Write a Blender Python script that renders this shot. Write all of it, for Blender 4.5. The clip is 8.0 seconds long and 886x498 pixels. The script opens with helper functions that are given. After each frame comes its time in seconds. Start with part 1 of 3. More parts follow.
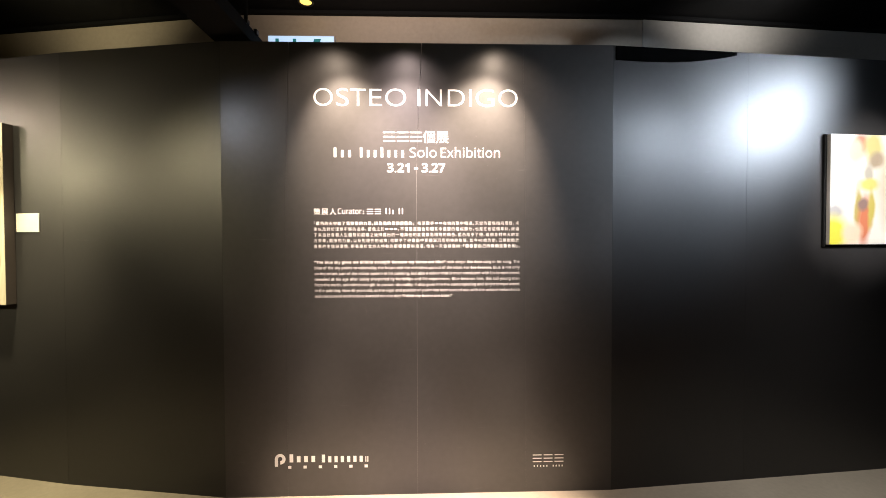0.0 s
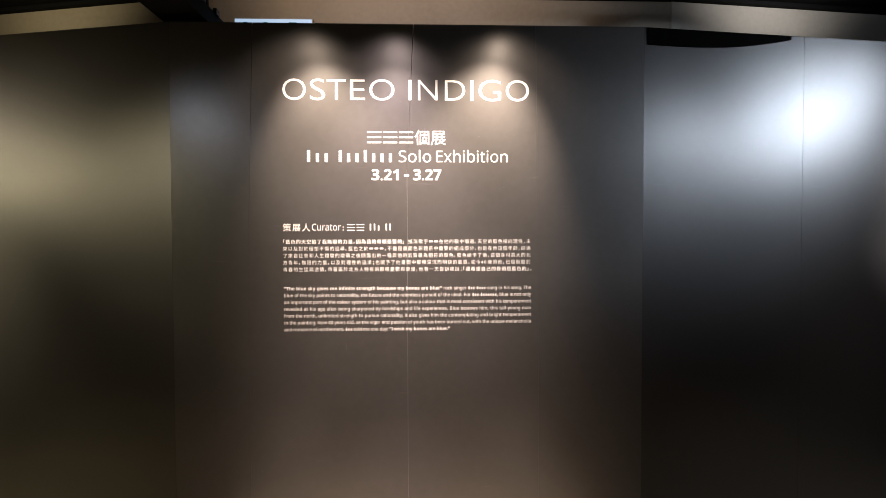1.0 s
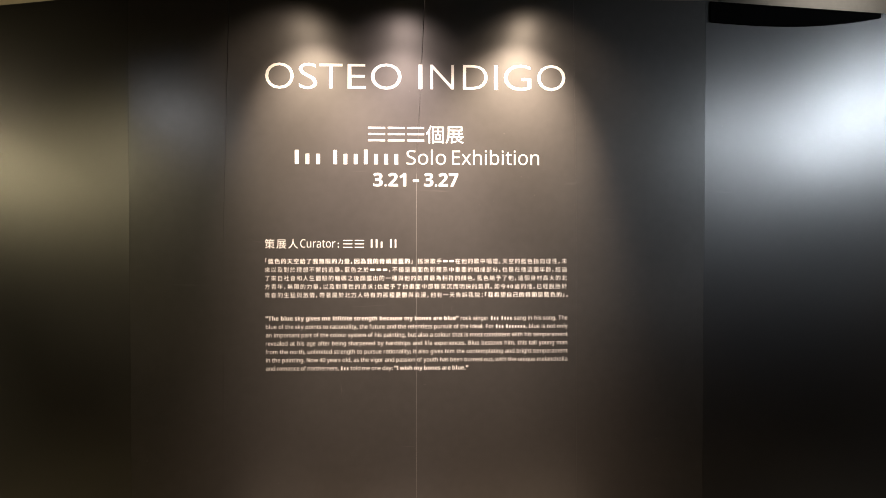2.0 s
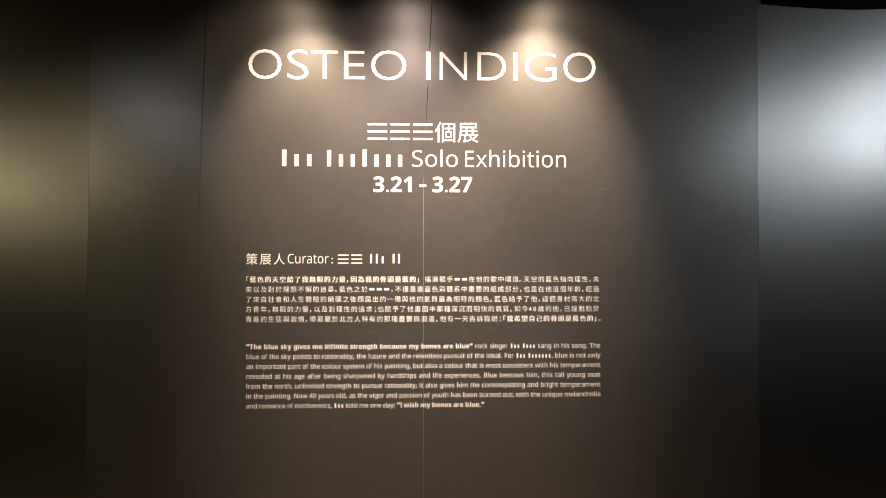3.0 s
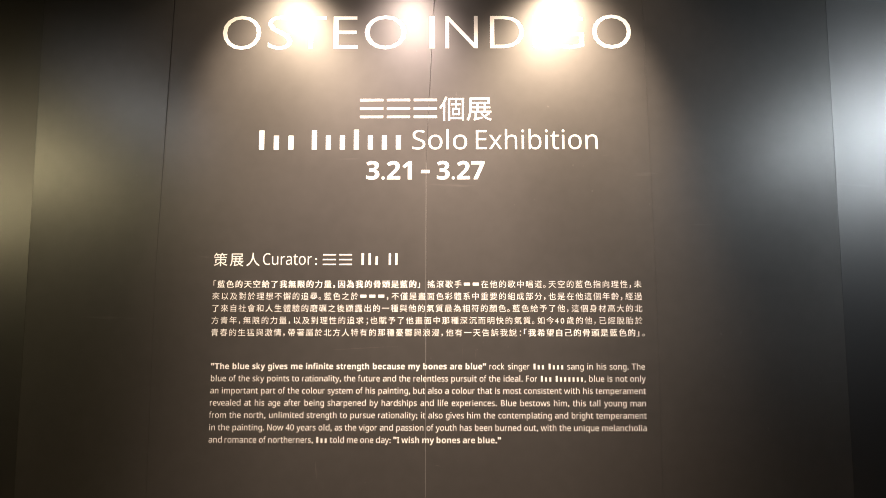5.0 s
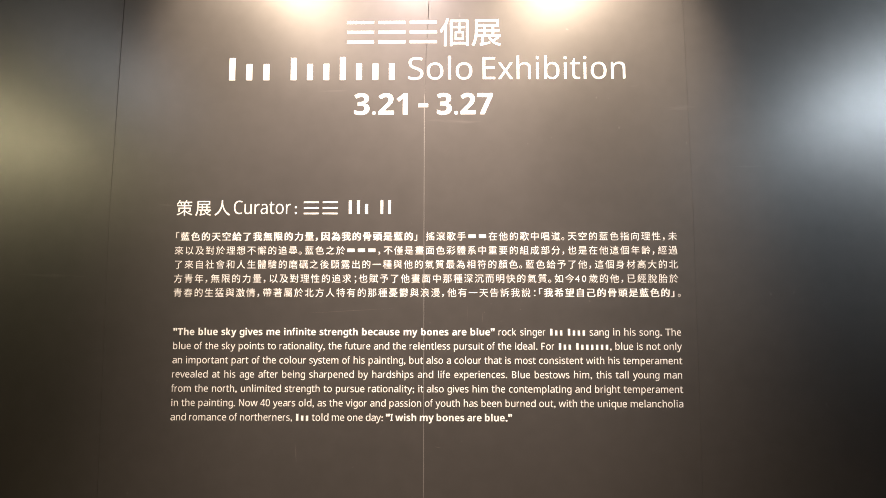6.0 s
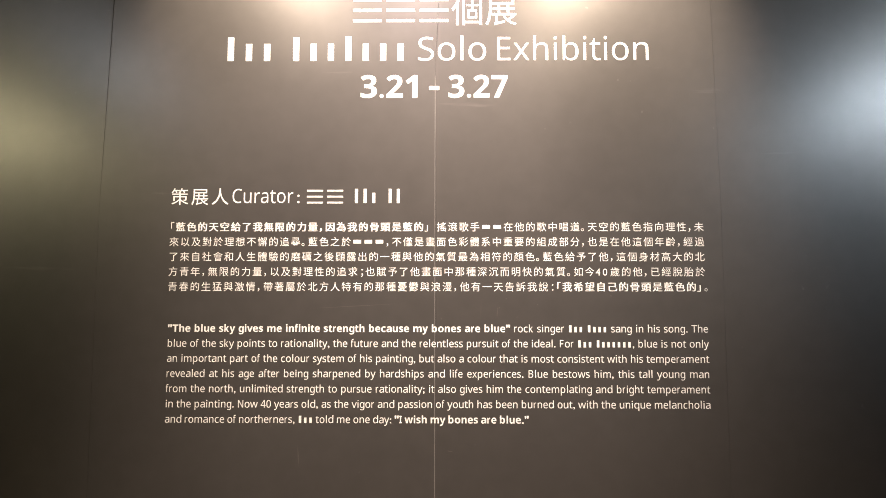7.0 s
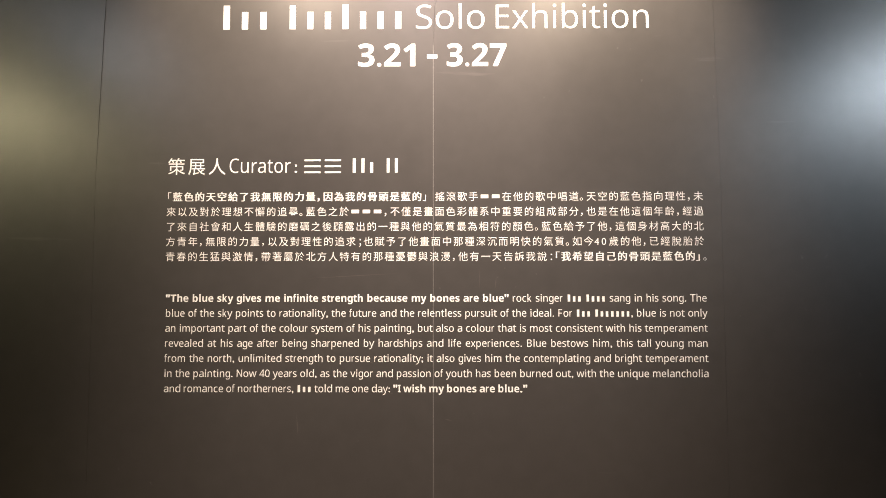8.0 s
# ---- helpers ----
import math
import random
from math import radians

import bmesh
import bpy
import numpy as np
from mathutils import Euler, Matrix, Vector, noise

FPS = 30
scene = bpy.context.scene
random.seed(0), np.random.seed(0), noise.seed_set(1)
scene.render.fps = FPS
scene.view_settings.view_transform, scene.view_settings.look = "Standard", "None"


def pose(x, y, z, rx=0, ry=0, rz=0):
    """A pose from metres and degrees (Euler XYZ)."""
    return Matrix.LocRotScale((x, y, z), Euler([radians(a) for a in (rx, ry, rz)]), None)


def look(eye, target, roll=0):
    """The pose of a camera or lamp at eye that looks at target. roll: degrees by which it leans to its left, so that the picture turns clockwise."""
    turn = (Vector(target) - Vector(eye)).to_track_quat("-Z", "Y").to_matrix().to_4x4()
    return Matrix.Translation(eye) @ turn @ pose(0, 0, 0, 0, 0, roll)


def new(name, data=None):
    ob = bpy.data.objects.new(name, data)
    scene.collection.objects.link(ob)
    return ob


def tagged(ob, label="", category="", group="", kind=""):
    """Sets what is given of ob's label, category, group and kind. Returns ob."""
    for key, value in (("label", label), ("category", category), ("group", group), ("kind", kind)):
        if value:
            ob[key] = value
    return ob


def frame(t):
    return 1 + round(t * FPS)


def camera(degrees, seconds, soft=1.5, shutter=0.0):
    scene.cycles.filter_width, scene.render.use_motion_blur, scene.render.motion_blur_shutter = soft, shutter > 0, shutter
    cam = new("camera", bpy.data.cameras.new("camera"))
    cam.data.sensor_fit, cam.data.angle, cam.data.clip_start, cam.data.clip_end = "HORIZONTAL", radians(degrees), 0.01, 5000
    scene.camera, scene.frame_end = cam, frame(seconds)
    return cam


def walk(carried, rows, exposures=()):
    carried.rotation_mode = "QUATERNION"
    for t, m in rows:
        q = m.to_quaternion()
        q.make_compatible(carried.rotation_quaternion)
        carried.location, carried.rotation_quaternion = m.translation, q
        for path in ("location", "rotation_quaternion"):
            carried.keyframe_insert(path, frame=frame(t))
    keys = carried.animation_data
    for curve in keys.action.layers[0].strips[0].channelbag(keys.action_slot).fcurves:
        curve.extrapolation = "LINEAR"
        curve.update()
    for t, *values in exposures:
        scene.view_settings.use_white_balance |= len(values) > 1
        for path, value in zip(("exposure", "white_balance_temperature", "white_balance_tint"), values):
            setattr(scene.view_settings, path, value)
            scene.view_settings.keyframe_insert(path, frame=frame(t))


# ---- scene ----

# ------------------------------------------------------------- camera
cam = camera(95.0, 8.0, soft=0.9)
ROWS = [
    (0.0, 0.086, -2.663, 1.677, -1.62, -1.15, -0.17),
    (0.5, 0.105, -2.448, 1.731, -1.62, -1.47, -0.17),
    (1.0, 0.125, -2.209, 1.797, -1.52, -1.18, -0.15),
    (1.5, 0.119, -2.007, 1.834, -1.36, -1.07, -0.04),
    (2.0, 0.069, -1.806, 1.865, -1.22, -0.57, 0.01),
    (3.5, 0.031, -1.469, 1.897, -1.12, 1.21, 0.03),
    (4.0, 0.039, -1.405, 1.901, -0.72, 1.94, 0.01),
    (5.5, 0.051, -1.185, 1.755, 0.51, 3.75, 0.00),
    (6.0, 0.050, -1.082, 1.703, 0.51, 2.95, -0.01),
    (6.5, 0.034, -1.026, 1.701, 0.55, 2.81, 0.03),
    (7.0, 0.016, -1.017, 1.686, 0.34, 2.88, 0.03),
    (7.5, 0.018, -1.015, 1.647, 0.33, 2.74, -0.03),
    (8.0, 0.019, -1.011, 1.624, 0.29, 2.11, -0.06),
]
EXPOSURES = [(0.0, 0.58, 6000, 13), (0.5, 0.26, 6030, 14), (1.0, 0.18, 6050, 14), (1.5, 0.17, 6150, 13), (2.0, -0.10, 6300, 12), (4.0, -0.42, 6700, 11), (5.5, 0.04, 6300, 11),
             (6.5, 0.12, 6150, 11), (8.0, -0.14, 6100, 11)]
walk(cam, [(t, pose(x, y, z, 90 + pitch, -roll, yaw)) for t, x, y, z, yaw, pitch, roll in ROWS],
     exposures=EXPOSURES)

# ------------------------------------------------------------- world and exposure
world = bpy.data.worlds.new("dark_hall")
scene.world = world
world.use_nodes = True
world.node_tree.nodes["Background"].inputs[0].default_value = (0.02, 0.02, 0.022, 1)
world.node_tree.nodes["Background"].inputs[1].default_value = 0.2

WARM = (1.0, 0.76, 0.535)
ROSE = (1.0, 0.765, 0.64)
COOL = (0.87, 0.955, 1.0)
PALE = (0.95, 0.97, 1.0)
OLIVE = (1.0, 0.84, 0.46)
NEUTRAL = (1.0, 0.93, 0.80)
FLOORLIGHT = (1.0, 0.88, 0.70)

# name, x, y, z of the lens, colour, the lobes of its light (watts, degrees, soft edge and the place each aims at),
# watts of a fill added for the bulkhead;
# the head points along the first lobe
TRACK_LAMPS = [
    ("title_spot", -0.63, -0.50, 3.12, WARM, [(265, 59, 1.0, (-0.36, 0.0, 2.05)), (17, 92, 1.0, (-0.54, 0.0, 2.10)), (1500, 28, 1.0, (-0.62, -0.50, 0.0))], 16),
    ("title_spot", -0.09, -0.50, 3.14, ROSE, [(205, 57, 1.0, (-0.09, 0.0, 2.05)), (26, 84, 1.0, (-0.09, 0.0, 2.10)), (1350, 28, 1.0, (-0.02, -0.50, 0.0))], 16),
    ("title_spot", 0.565, -0.50, 3.12, WARM, [(345, 61, 1.0, (0.35, 0.0, 2.05)), (21, 92, 1.0, (0.50, 0.0, 2.10)), (1500, 28, 1.0, (0.60, -0.50, 0.0))], 16),
    ("picture_spot", 2.60, -0.18, 3.20, NEUTRAL, [(13, 90, 1.0, (2.90, 0.10, 1.7)), (170, 60, 1.0, (2.60, -0.37, 1.6))], 24),
    ("picture_spot", -2.65, -0.14, 3.13, OLIVE, [(12, 80, 1.0, (-2.65, 0.20, 2.0)), (420, 60, 1.0, (-2.65, -0.29, 1.53))], 14),
]
# hall spotlights under the ceiling, some added only as fill: x, y, z of the lens, the place it aims at, colour, watts,
# beam degrees, soft edge, lens radius
HALL_LAMPS = [
    (4.67, -1.70, 3.30, (1.85, 0.05, 2.55), COOL, 300, 38, 1.0, 0.09),
    # added fill: carries the cool glow further down the right wing
    (4.30, -1.55, 2.86, (2.0, 0.06, 2.20), COOL, 170, 42, 1.0, 0.12),
    (3.40, -2.6, 3.32, (3.16, 0.17, 2.02), NEUTRAL, 430, 23, 0.7, 0.05),
    (-5.30, -1.57, 2.62, (-2.10, 0.1, 2.0), OLIVE, 118, 42, 1.0, 0.16),
    (-3.1, -3.0, 3.32, (-3.25, 0.20, 1.90), OLIVE, 400, 44, 0.9, 0.05),
    # added fill: brightens the outer panel of the left wing
    (-5.25, -0.55, 3.00, (-2.55, 0.2, 2.25), WARM, 42, 44, 1.0, 0.09),
    # added fill: repeats the olive glow on the middle face
    (-3.45, -2.10, 2.80, (-1.15, 0.0, 1.88), OLIVE, 92, 30, 1.0, 0.10),
    (-1.80, -1.25, 2.80, (-1.00, 0.0, 2.25), PALE, 11, 42, 1.0, 0.07),
    # added fill: repeats the cool glow on the middle face
    (3.10, -1.80, 2.92, (1.16, 0.0, 2.12), COOL, 82, 32, 1.0, 0.08),
]
# the rails: y, and the x of their ends
RAILS = [(-0.50, -1.3, 1.3), (-0.16, -3.3, -2.0), (-0.16, 2.0, 3.3)]
# a small yellow downlight behind the display wall
BACK_LAMP = (-0.885, 0.56, 5)
# x, y, watts of unseen downlights in the ceiling, added to brighten the far hall floor
HALL_FLOOR_FILL = [(x, y, w) for y in (-4.3, -5.9) for x, w in ((-1.9, 30), (0.0, 60), (1.9, 10))]

CEILING_Z = 3.54
WALL_TOP = 2.96
LEFT_EDGE, RIGHT_EDGE = -1.265, 1.285      # the middle face
LEFT_FOLDS, RIGHT_FOLDS = (9.0, 12.0), (5.0, 5.0)   # how far the wings turn back, in degrees
WING_R, WING_L = 0.980, 1.178  # length of the first wing panels


# ------------------------------------------------------------- materials
def mat(name, base, rough=0.5, metal=0.0, vary=0.12, scale=6.0, bump=0.0, bump_scale=180.0, spec=0.5, rough_vary=0.08, tint=None, scuff=0.0):
    """Paint, cloth or metal with two scales of noise in colour and gloss, and fine relief."""
    m = bpy.data.materials.new(name)
    m.use_nodes = True
    nt = m.node_tree
    b = nt.nodes["Principled BSDF"]
    b.inputs["Metallic"].default_value = metal
    b.inputs["Specular IOR Level"].default_value = spec
    tc = nt.nodes.new("ShaderNodeTexCoord")
    big = nt.nodes.new("ShaderNodeTexNoise")
    big.inputs["Scale"].default_value = scale
    big.inputs["Detail"].default_value = 6
    fine = nt.nodes.new("ShaderNodeTexNoise")
    fine.inputs["Scale"].default_value = scale * 14
    fine.inputs["Detail"].default_value = 4
    nt.links.new(tc.outputs["Object"], big.inputs["Vector"])
    nt.links.new(tc.outputs["Object"], fine.inputs["Vector"])
    mix = nt.nodes.new("ShaderNodeMath")
    mix.operation = "MULTIPLY_ADD"
    mix.inputs[1].default_value = 0.4
    nt.links.new(fine.outputs["Fac"], mix.inputs[0])
    sc = nt.nodes.new("ShaderNodeMath")
    sc.operation = "MULTIPLY"
    sc.inputs[1].default_value = 0.6
    nt.links.new(big.outputs["Fac"], sc.inputs[0])
    nt.links.new(sc.outputs[0], mix.inputs[2])
    ramp = nt.nodes.new("ShaderNodeValToRGB")
    lo = [c * (1 - vary) for c in base]
    hi = [c * (1 + vary) for c in (tint or base)]
    ramp.color_ramp.elements[0].position, ramp.color_ramp.elements[1].position = 0.3, 0.7
    ramp.color_ramp.elements[0].color, ramp.color_ramp.elements[1].color = (*lo, 1), (*hi, 1)
    nt.links.new(mix.outputs[0], ramp.inputs["Fac"])
    colour = ramp.outputs["Color"]
    if scuff:
        # faint scratches and rubbed specks
        mp = nt.nodes.new("ShaderNodeMapping")
        mp.inputs["Rotation"].default_value = (0, 0.5, 0)
        mp.inputs["Scale"].default_value = (2.5, 1.0, 26.0)
        nt.links.new(tc.outputs["Object"], mp.inputs["Vector"])
        sn = nt.nodes.new("ShaderNodeTexNoise")
        sn.inputs["Scale"].default_value = 1.3
        sn.inputs["Detail"].default_value = 5
        nt.links.new(mp.outputs["Vector"], sn.inputs["Vector"])
        sp = nt.nodes.new("ShaderNodeTexNoise")
        sp.inputs["Scale"].default_value = 38.0
        sp.inputs["Detail"].default_value = 2
        nt.links.new(tc.outputs["Object"], sp.inputs["Vector"])
        masks = []
        for src, lo_, hi_ in ((sn, 0.70, 0.78), (sp, 0.735, 0.78)):
            mr = nt.nodes.new("ShaderNodeMapRange")
            mr.inputs["From Min"].default_value, mr.inputs["From Max"].default_value = lo_, hi_
            mr.inputs["To Max"].default_value = scuff
            nt.links.new(src.outputs["Fac"], mr.inputs["Value"])
            masks.append(mr)
        top = nt.nodes.new("ShaderNodeMath")
        top.operation = "MAXIMUM"
        nt.links.new(masks[0].outputs["Result"], top.inputs[0])
        nt.links.new(masks[1].outputs["Result"], top.inputs[1])
        mx = nt.nodes.new("ShaderNodeMix")
        mx.data_type = "RGBA"
        nt.links.new(top.outputs[0], mx.inputs["Factor"])
        nt.links.new(colour, mx.inputs[6])
        mx.inputs[7].default_value = (*[c * 1.9 for c in base], 1)
        colour = mx.outputs[2]
    nt.links.new(colour, b.inputs["Base Color"])
    rr = nt.nodes.new("ShaderNodeMapRange")
    rr.inputs["From Min"].default_value, rr.inputs["From Max"].default_value = 0.3, 0.7
    rr.inputs["To Min"].default_value, rr.inputs["To Max"].default_value = rough - rough_vary, rough + rough_vary
    nt.links.new(big.outputs["Fac"], rr.inputs["Value"])
    nt.links.new(rr.outputs["Result"], b.inputs["Roughness"])
    if bump:
        grain = nt.nodes.new("ShaderNodeTexNoise")
        grain.inputs["Scale"].default_value = bump_scale
        grain.inputs["Detail"].default_value = 3
        nt.links.new(tc.outputs["Object"], grain.inputs["Vector"])
        bp = nt.nodes.new("ShaderNodeBump")
        bp.inputs["Strength"].default_value = bump
        bp.inputs["Distance"].default_value = 0.002
        nt.links.new(grain.outputs["Fac"], bp.inputs["Height"])
        nt.links.new(bp.outputs["Normal"], b.inputs["Normal"])
    return m


def glow(name, colour, strength):
    m = bpy.data.materials.new(name)
    m.use_nodes = True
    nt = m.node_tree
    b = nt.nodes["Principled BSDF"]
    b.inputs["Base Color"].default_value = (*[0.8 * c for c in colour], 1)
    b.inputs["Emission Color"].default_value = (*colour, 1)
    b.inputs["Emission Strength"].default_value = strength
    return m


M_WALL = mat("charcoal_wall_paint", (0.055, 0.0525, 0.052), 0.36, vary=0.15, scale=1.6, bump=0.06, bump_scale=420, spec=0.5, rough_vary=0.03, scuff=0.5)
# the wings get about half the base colour of the middle face
M_WING = mat("dark_wing_satin", (0.028, 0.0265, 0.0275), 0.39, vary=0.10, scale=1.6, bump=0.06, bump_scale=420, spec=0.5, rough_vary=0.03, scuff=0.4)
M_JOINT_GLINT = mat("joint_glint", (0.17, 0.165, 0.165), 0.6, vary=0.25, scale=4)
M_SCUFF = mat("rubbed_wall_paint", (0.085, 0.078, 0.075), 0.5, vary=0.15, scale=20)
M_WHITE = mat("white_vinyl", (0.86, 0.86, 0.85), 0.45, vary=0.03, scale=9)
M_LETTER = mat("white_acrylic", (0.82, 0.81, 0.79), 0.35, vary=0.02, scale=9)
M_BLACK = mat("matt_black_paint", (0.006, 0.006, 0.0065), 0.9, vary=0.3, scale=3, bump=0.2, bump_scale=90, spec=0.2)
# near-black of the sheet that imitates shade at the wall top
M_STRIP_SHADE = mat("strip_shade", (0.003, 0.003, 0.003), 1.0, vary=0.2, scale=8, spec=0.0, rough_vary=0.0)
M_METAL = mat("black_lamp_metal", (0.02, 0.02, 0.02), 0.4, metal=0.3, vary=0.1, scale=20)
M_BULK = mat("beige_bulkhead_paint", (0.42, 0.36, 0.29), 0.7, vary=0.12, scale=2.2, bump=0.2, bump_scale=60)
M_BULK_GREY = mat("grey_bulkhead_paint", (0.50, 0.47, 0.43), 0.7, vary=0.10, scale=2.2, bump=0.2, bump_scale=60)
M_FLOOR = mat("tan_floor", (0.26, 0.225, 0.175), 0.55, vary=0.14, scale=2.5, bump=0.25, bump_scale=120)
M_DARKWALL = mat("dark_room_paint", (0.07, 0.065, 0.06), 0.7, vary=0.15, scale=1.2)
M_CARD = mat("cream_card", (0.78, 0.74, 0.64), 0.7, vary=0.03, scale=20)
M_DARK_EDGE = mat("dark_brown_edge", (0.045, 0.034, 0.030), 0.8, vary=0.2, scale=20)
M_EDGE = mat("raw_canvas_edge", (0.45, 0.42, 0.38), 0.85, vary=0.12, scale=30, bump=0.3, bump_scale=500)
M_SIGN = glow("sign_diffuser", (0.60, 0.80, 1.0), 0.55)
M_GREEN = glow("sign_green", (0.02, 0.16, 0.16), 0.5)
M_LENS_WARM = glow("warm_lens", (1.0, 0.66, 0.12), 1.2)
M_LENS_COOL = glow("cool_lens", (0.8, 0.92, 1.0), 6.0)
M_LENS_DOWN = glow("downlight_lens", (1.0, 0.86, 0.65), 4.0)


# ------------------------------------------------------------- building helpers
def part(name, bm, material, parent=None, label="", place=None):
    me = bpy.data.meshes.new(name)
    bm.to_mesh(me)
    bm.free()
    me.materials.append(material)
    ob = new(name, me)
    if place is not None:
        ob.matrix_basis = place
    ob.parent = parent
    if label:
        tagged(ob, label)
    return ob


def box(x0, x1, y0, y1, z0, z1, bevel=0.0, bm=None):
    bm = bm or bmesh.new()
    m = Matrix.Translation(((x0 + x1) / 2, (y0 + y1) / 2, (z0 + z1) / 2)) @ Matrix.Diagonal((x1 - x0, y1 - y0, z1 - z0, 1))
    made = bmesh.ops.create_cube(bm, size=1, matrix=m)["verts"]
    if bevel:
        edges = list({e for v in made for e in v.link_edges})
        bmesh.ops.bevel(bm, geom=edges, offset=bevel, segments=2, affect="EDGES", profile=0.5)
    return bm


def tube(r0, r1, depth, m, segments=28, caps=True, bm=None):
    bm = bm or bmesh.new()
    bmesh.ops.create_cone(bm, cap_ends=caps, segments=segments, radius1=r0, radius2=r1, depth=depth, matrix=m)
    return bm


def lathe(profile, segments=28):
    """A turned body about z from rings of (radius, height)."""
    bm = bmesh.new()
    rings = [[bm.verts.new((r * math.cos(2 * math.pi * k / segments), r * math.sin(2 * math.pi * k / segments), z)) for k in range(segments)] for r, z in profile]
    for a, b in zip(rings, rings[1:]):
        for k in range(segments):
            bm.faces.new((a[k], a[(k + 1) % segments], b[(k + 1) % segments], b[k]))
    bmesh.ops.recalc_face_normals(bm, faces=bm.faces)
    for f in bm.faces:
        f.smooth = True
    return bm


def thing(name, place, label, category, group="", kind=""):
    ob = new(name)
    ob.empty_display_size = 0.05
    ob.matrix_basis = place
    return tagged(ob, label, category, group, kind)


GLYPHS = {}


def glyph(body, bold=0.0):
    """Vertices and faces of a piece of writing in the built-in font at size 1, and its left, right, bottom and top."""
    key = (body, bold)
    if key not in GLYPHS:
        cu = bpy.data.curves.new("writing", "FONT")
        cu.body, cu.resolution_u, cu.offset = body, 4, bold
        ob = new("writing", cu)
        bpy.context.view_layer.update()
        me = bpy.data.meshes.new_from_object(ob.evaluated_get(bpy.context.evaluated_depsgraph_get()))
        vs = [v.co.copy() for v in me.vertices]
        fs = [tuple(p.vertices) for p in me.polygons]
        bpy.data.objects.remove(ob)
        bpy.data.curves.remove(cu)
        bpy.data.meshes.remove(me)
        xs, ys = [v.x for v in vs], [v.y for v in vs]
        GLYPHS[key] = (vs, fs, min(xs), max(xs), min(ys), max(ys))
    return GLYPHS[key]


def stamp(bm, body, x, z, sx, sz, bold=0.0, lift=0.0):
    """Lays a piece of writing into bm, upright in the xz plane with its origin at x, z."""
    vs, fs, *_ = glyph(body, bold)
    made = [bm.verts.new((x + v.x * sx, -lift, z + v.y * sz)) for v in vs]
    for f in fs:
        try:
            bm.faces.new([made[i] for i in f])
        except ValueError:
            pass


def fit_stamp(bm, body, x0, x1, z, size, bold=0.0):
    """Writing from x0 to x1 with its baseline at z."""
    _, _, a, b, _, _ = glyph(body, bold)
    k = (x1 - x0) / (b - a)
    stamp(bm, body, x0 - a * k, z, k, size, bold)


def bar(bm, x0, x1, z0, z1):
    vs = [bm.verts.new(p) for p in ((x0, 0, z0), (x1, 0, z0), (x1, 0, z1), (x0, 0, z1))]
    bm.faces.new(vs)


def raised(bm, depth):
    """Gives flat writing a thickness towards -y, standing on the wall's face."""
    bmesh.ops.recalc_face_normals(bm, faces=bm.faces)
    front = bmesh.ops.extrude_face_region(bm, geom=list(bm.faces))
    bmesh.ops.translate(bm, verts=[v for v in front["geom"] if isinstance(v, bmesh.types.BMVert)], vec=(0, -depth, 0))
    bmesh.ops.recalc_face_normals(bm, faces=bm.faces)
    return bm


# ------------------------------------------------------------- floor, ceiling, closing walls
def build_shell():
    tagged(part("floor", box(-7, 7, -7.5, 2.4, -0.12, 0.0), M_FLOOR), "tan hard floor of the exhibition hall", "floor", kind="structure")
    tagged(part("ceiling", box(-7, 7, -7.5, 2.4, CEILING_Z, CEILING_Z + 0.15), M_BLACK), "matt black painted ceiling", "ceiling", kind="structure")
    tagged(part("wall_south", box(-7, 7, -7.65, -7.5, 0, CEILING_Z), M_DARKWALL), "dark painted wall of the hall", "wall", kind="structure")
    tagged(part("wall_west", box(-7.15, -7, -7.5, 2.4, 0, CEILING_Z), M_DARKWALL), "dark painted wall of the hall", "wall", kind="structure")
    tagged(part("wall_east", box(7, 7.15, -7.5, 2.4, 0, CEILING_Z), M_DARKWALL), "dark painted wall of the hall", "wall", kind="structure")
    tagged(part("wall_back", box(-7, 7, 2.4, 2.55, 0, CEILING_Z), M_DARKWALL), "dark painted wall of the hall", "wall", kind="structure")
    # bulkhead that hangs behind the display wall
    bulk = thing("bulkhead", pose(0, 0.70, 0), "beige painted plaster bulkhead under a black ceiling", "bulkhead", kind="structure")
    low, high = 2.6, CEILING_Z - 0.03
    west, east = pose(-1.4, 0, 0, 0, 0, -9), pose(1.846, 0, 0, 0, 0, 4.5)
    part("board", box(-1.4, 1.845, 0, 0.12, low, high, 0.004), M_BULK, bulk)
    part("board", box(-5.4, 0.0, 0, 0.12, low, high, 0.004), M_BULK, bulk, place=west)
    part("board", box(0.0, 4.9, -0.004, 0.12, low, high, 0.004), M_BULK_GREY, bulk, "lighter grey plaster board", place=east)
    for place, x0, x1 in ((pose(0, 0, 0), -1.4, 1.845), (west, -5.4, -0.001), (east, 0.001, 4.9)):
        part("cornice", box(x0, x1, -0.03, 0.10, high + 0.002, CEILING_Z, 0.003), M_BLACK, bulk, "black shadow strip", place=place)


def wing(place, length, way):
    """A panel of the display wall from its fold, along +x (way 1) or -x (way -1)."""
    x0, x1 = sorted((0.0002 * way, way * (length - 0.0003)))
    return box(x0, x1, 0, 0.06, 0, WALL_TOP, 0.0008), place


RIGHT_1 = pose(RIGHT_EDGE, 0, 0, 0, 0, RIGHT_FOLDS[0])
LEFT_1 = pose(LEFT_EDGE, 0, 0, 0, 0, -LEFT_FOLDS[0])
RIGHT_2 = RIGHT_1 @ pose(WING_R, 0, 0, 0, 0, RIGHT_FOLDS[1] - RIGHT_FOLDS[0])
LEFT_2 = LEFT_1 @ pose(-WING_L, 0, 0, 0, 0, -(LEFT_FOLDS[1] - LEFT_FOLDS[0]))

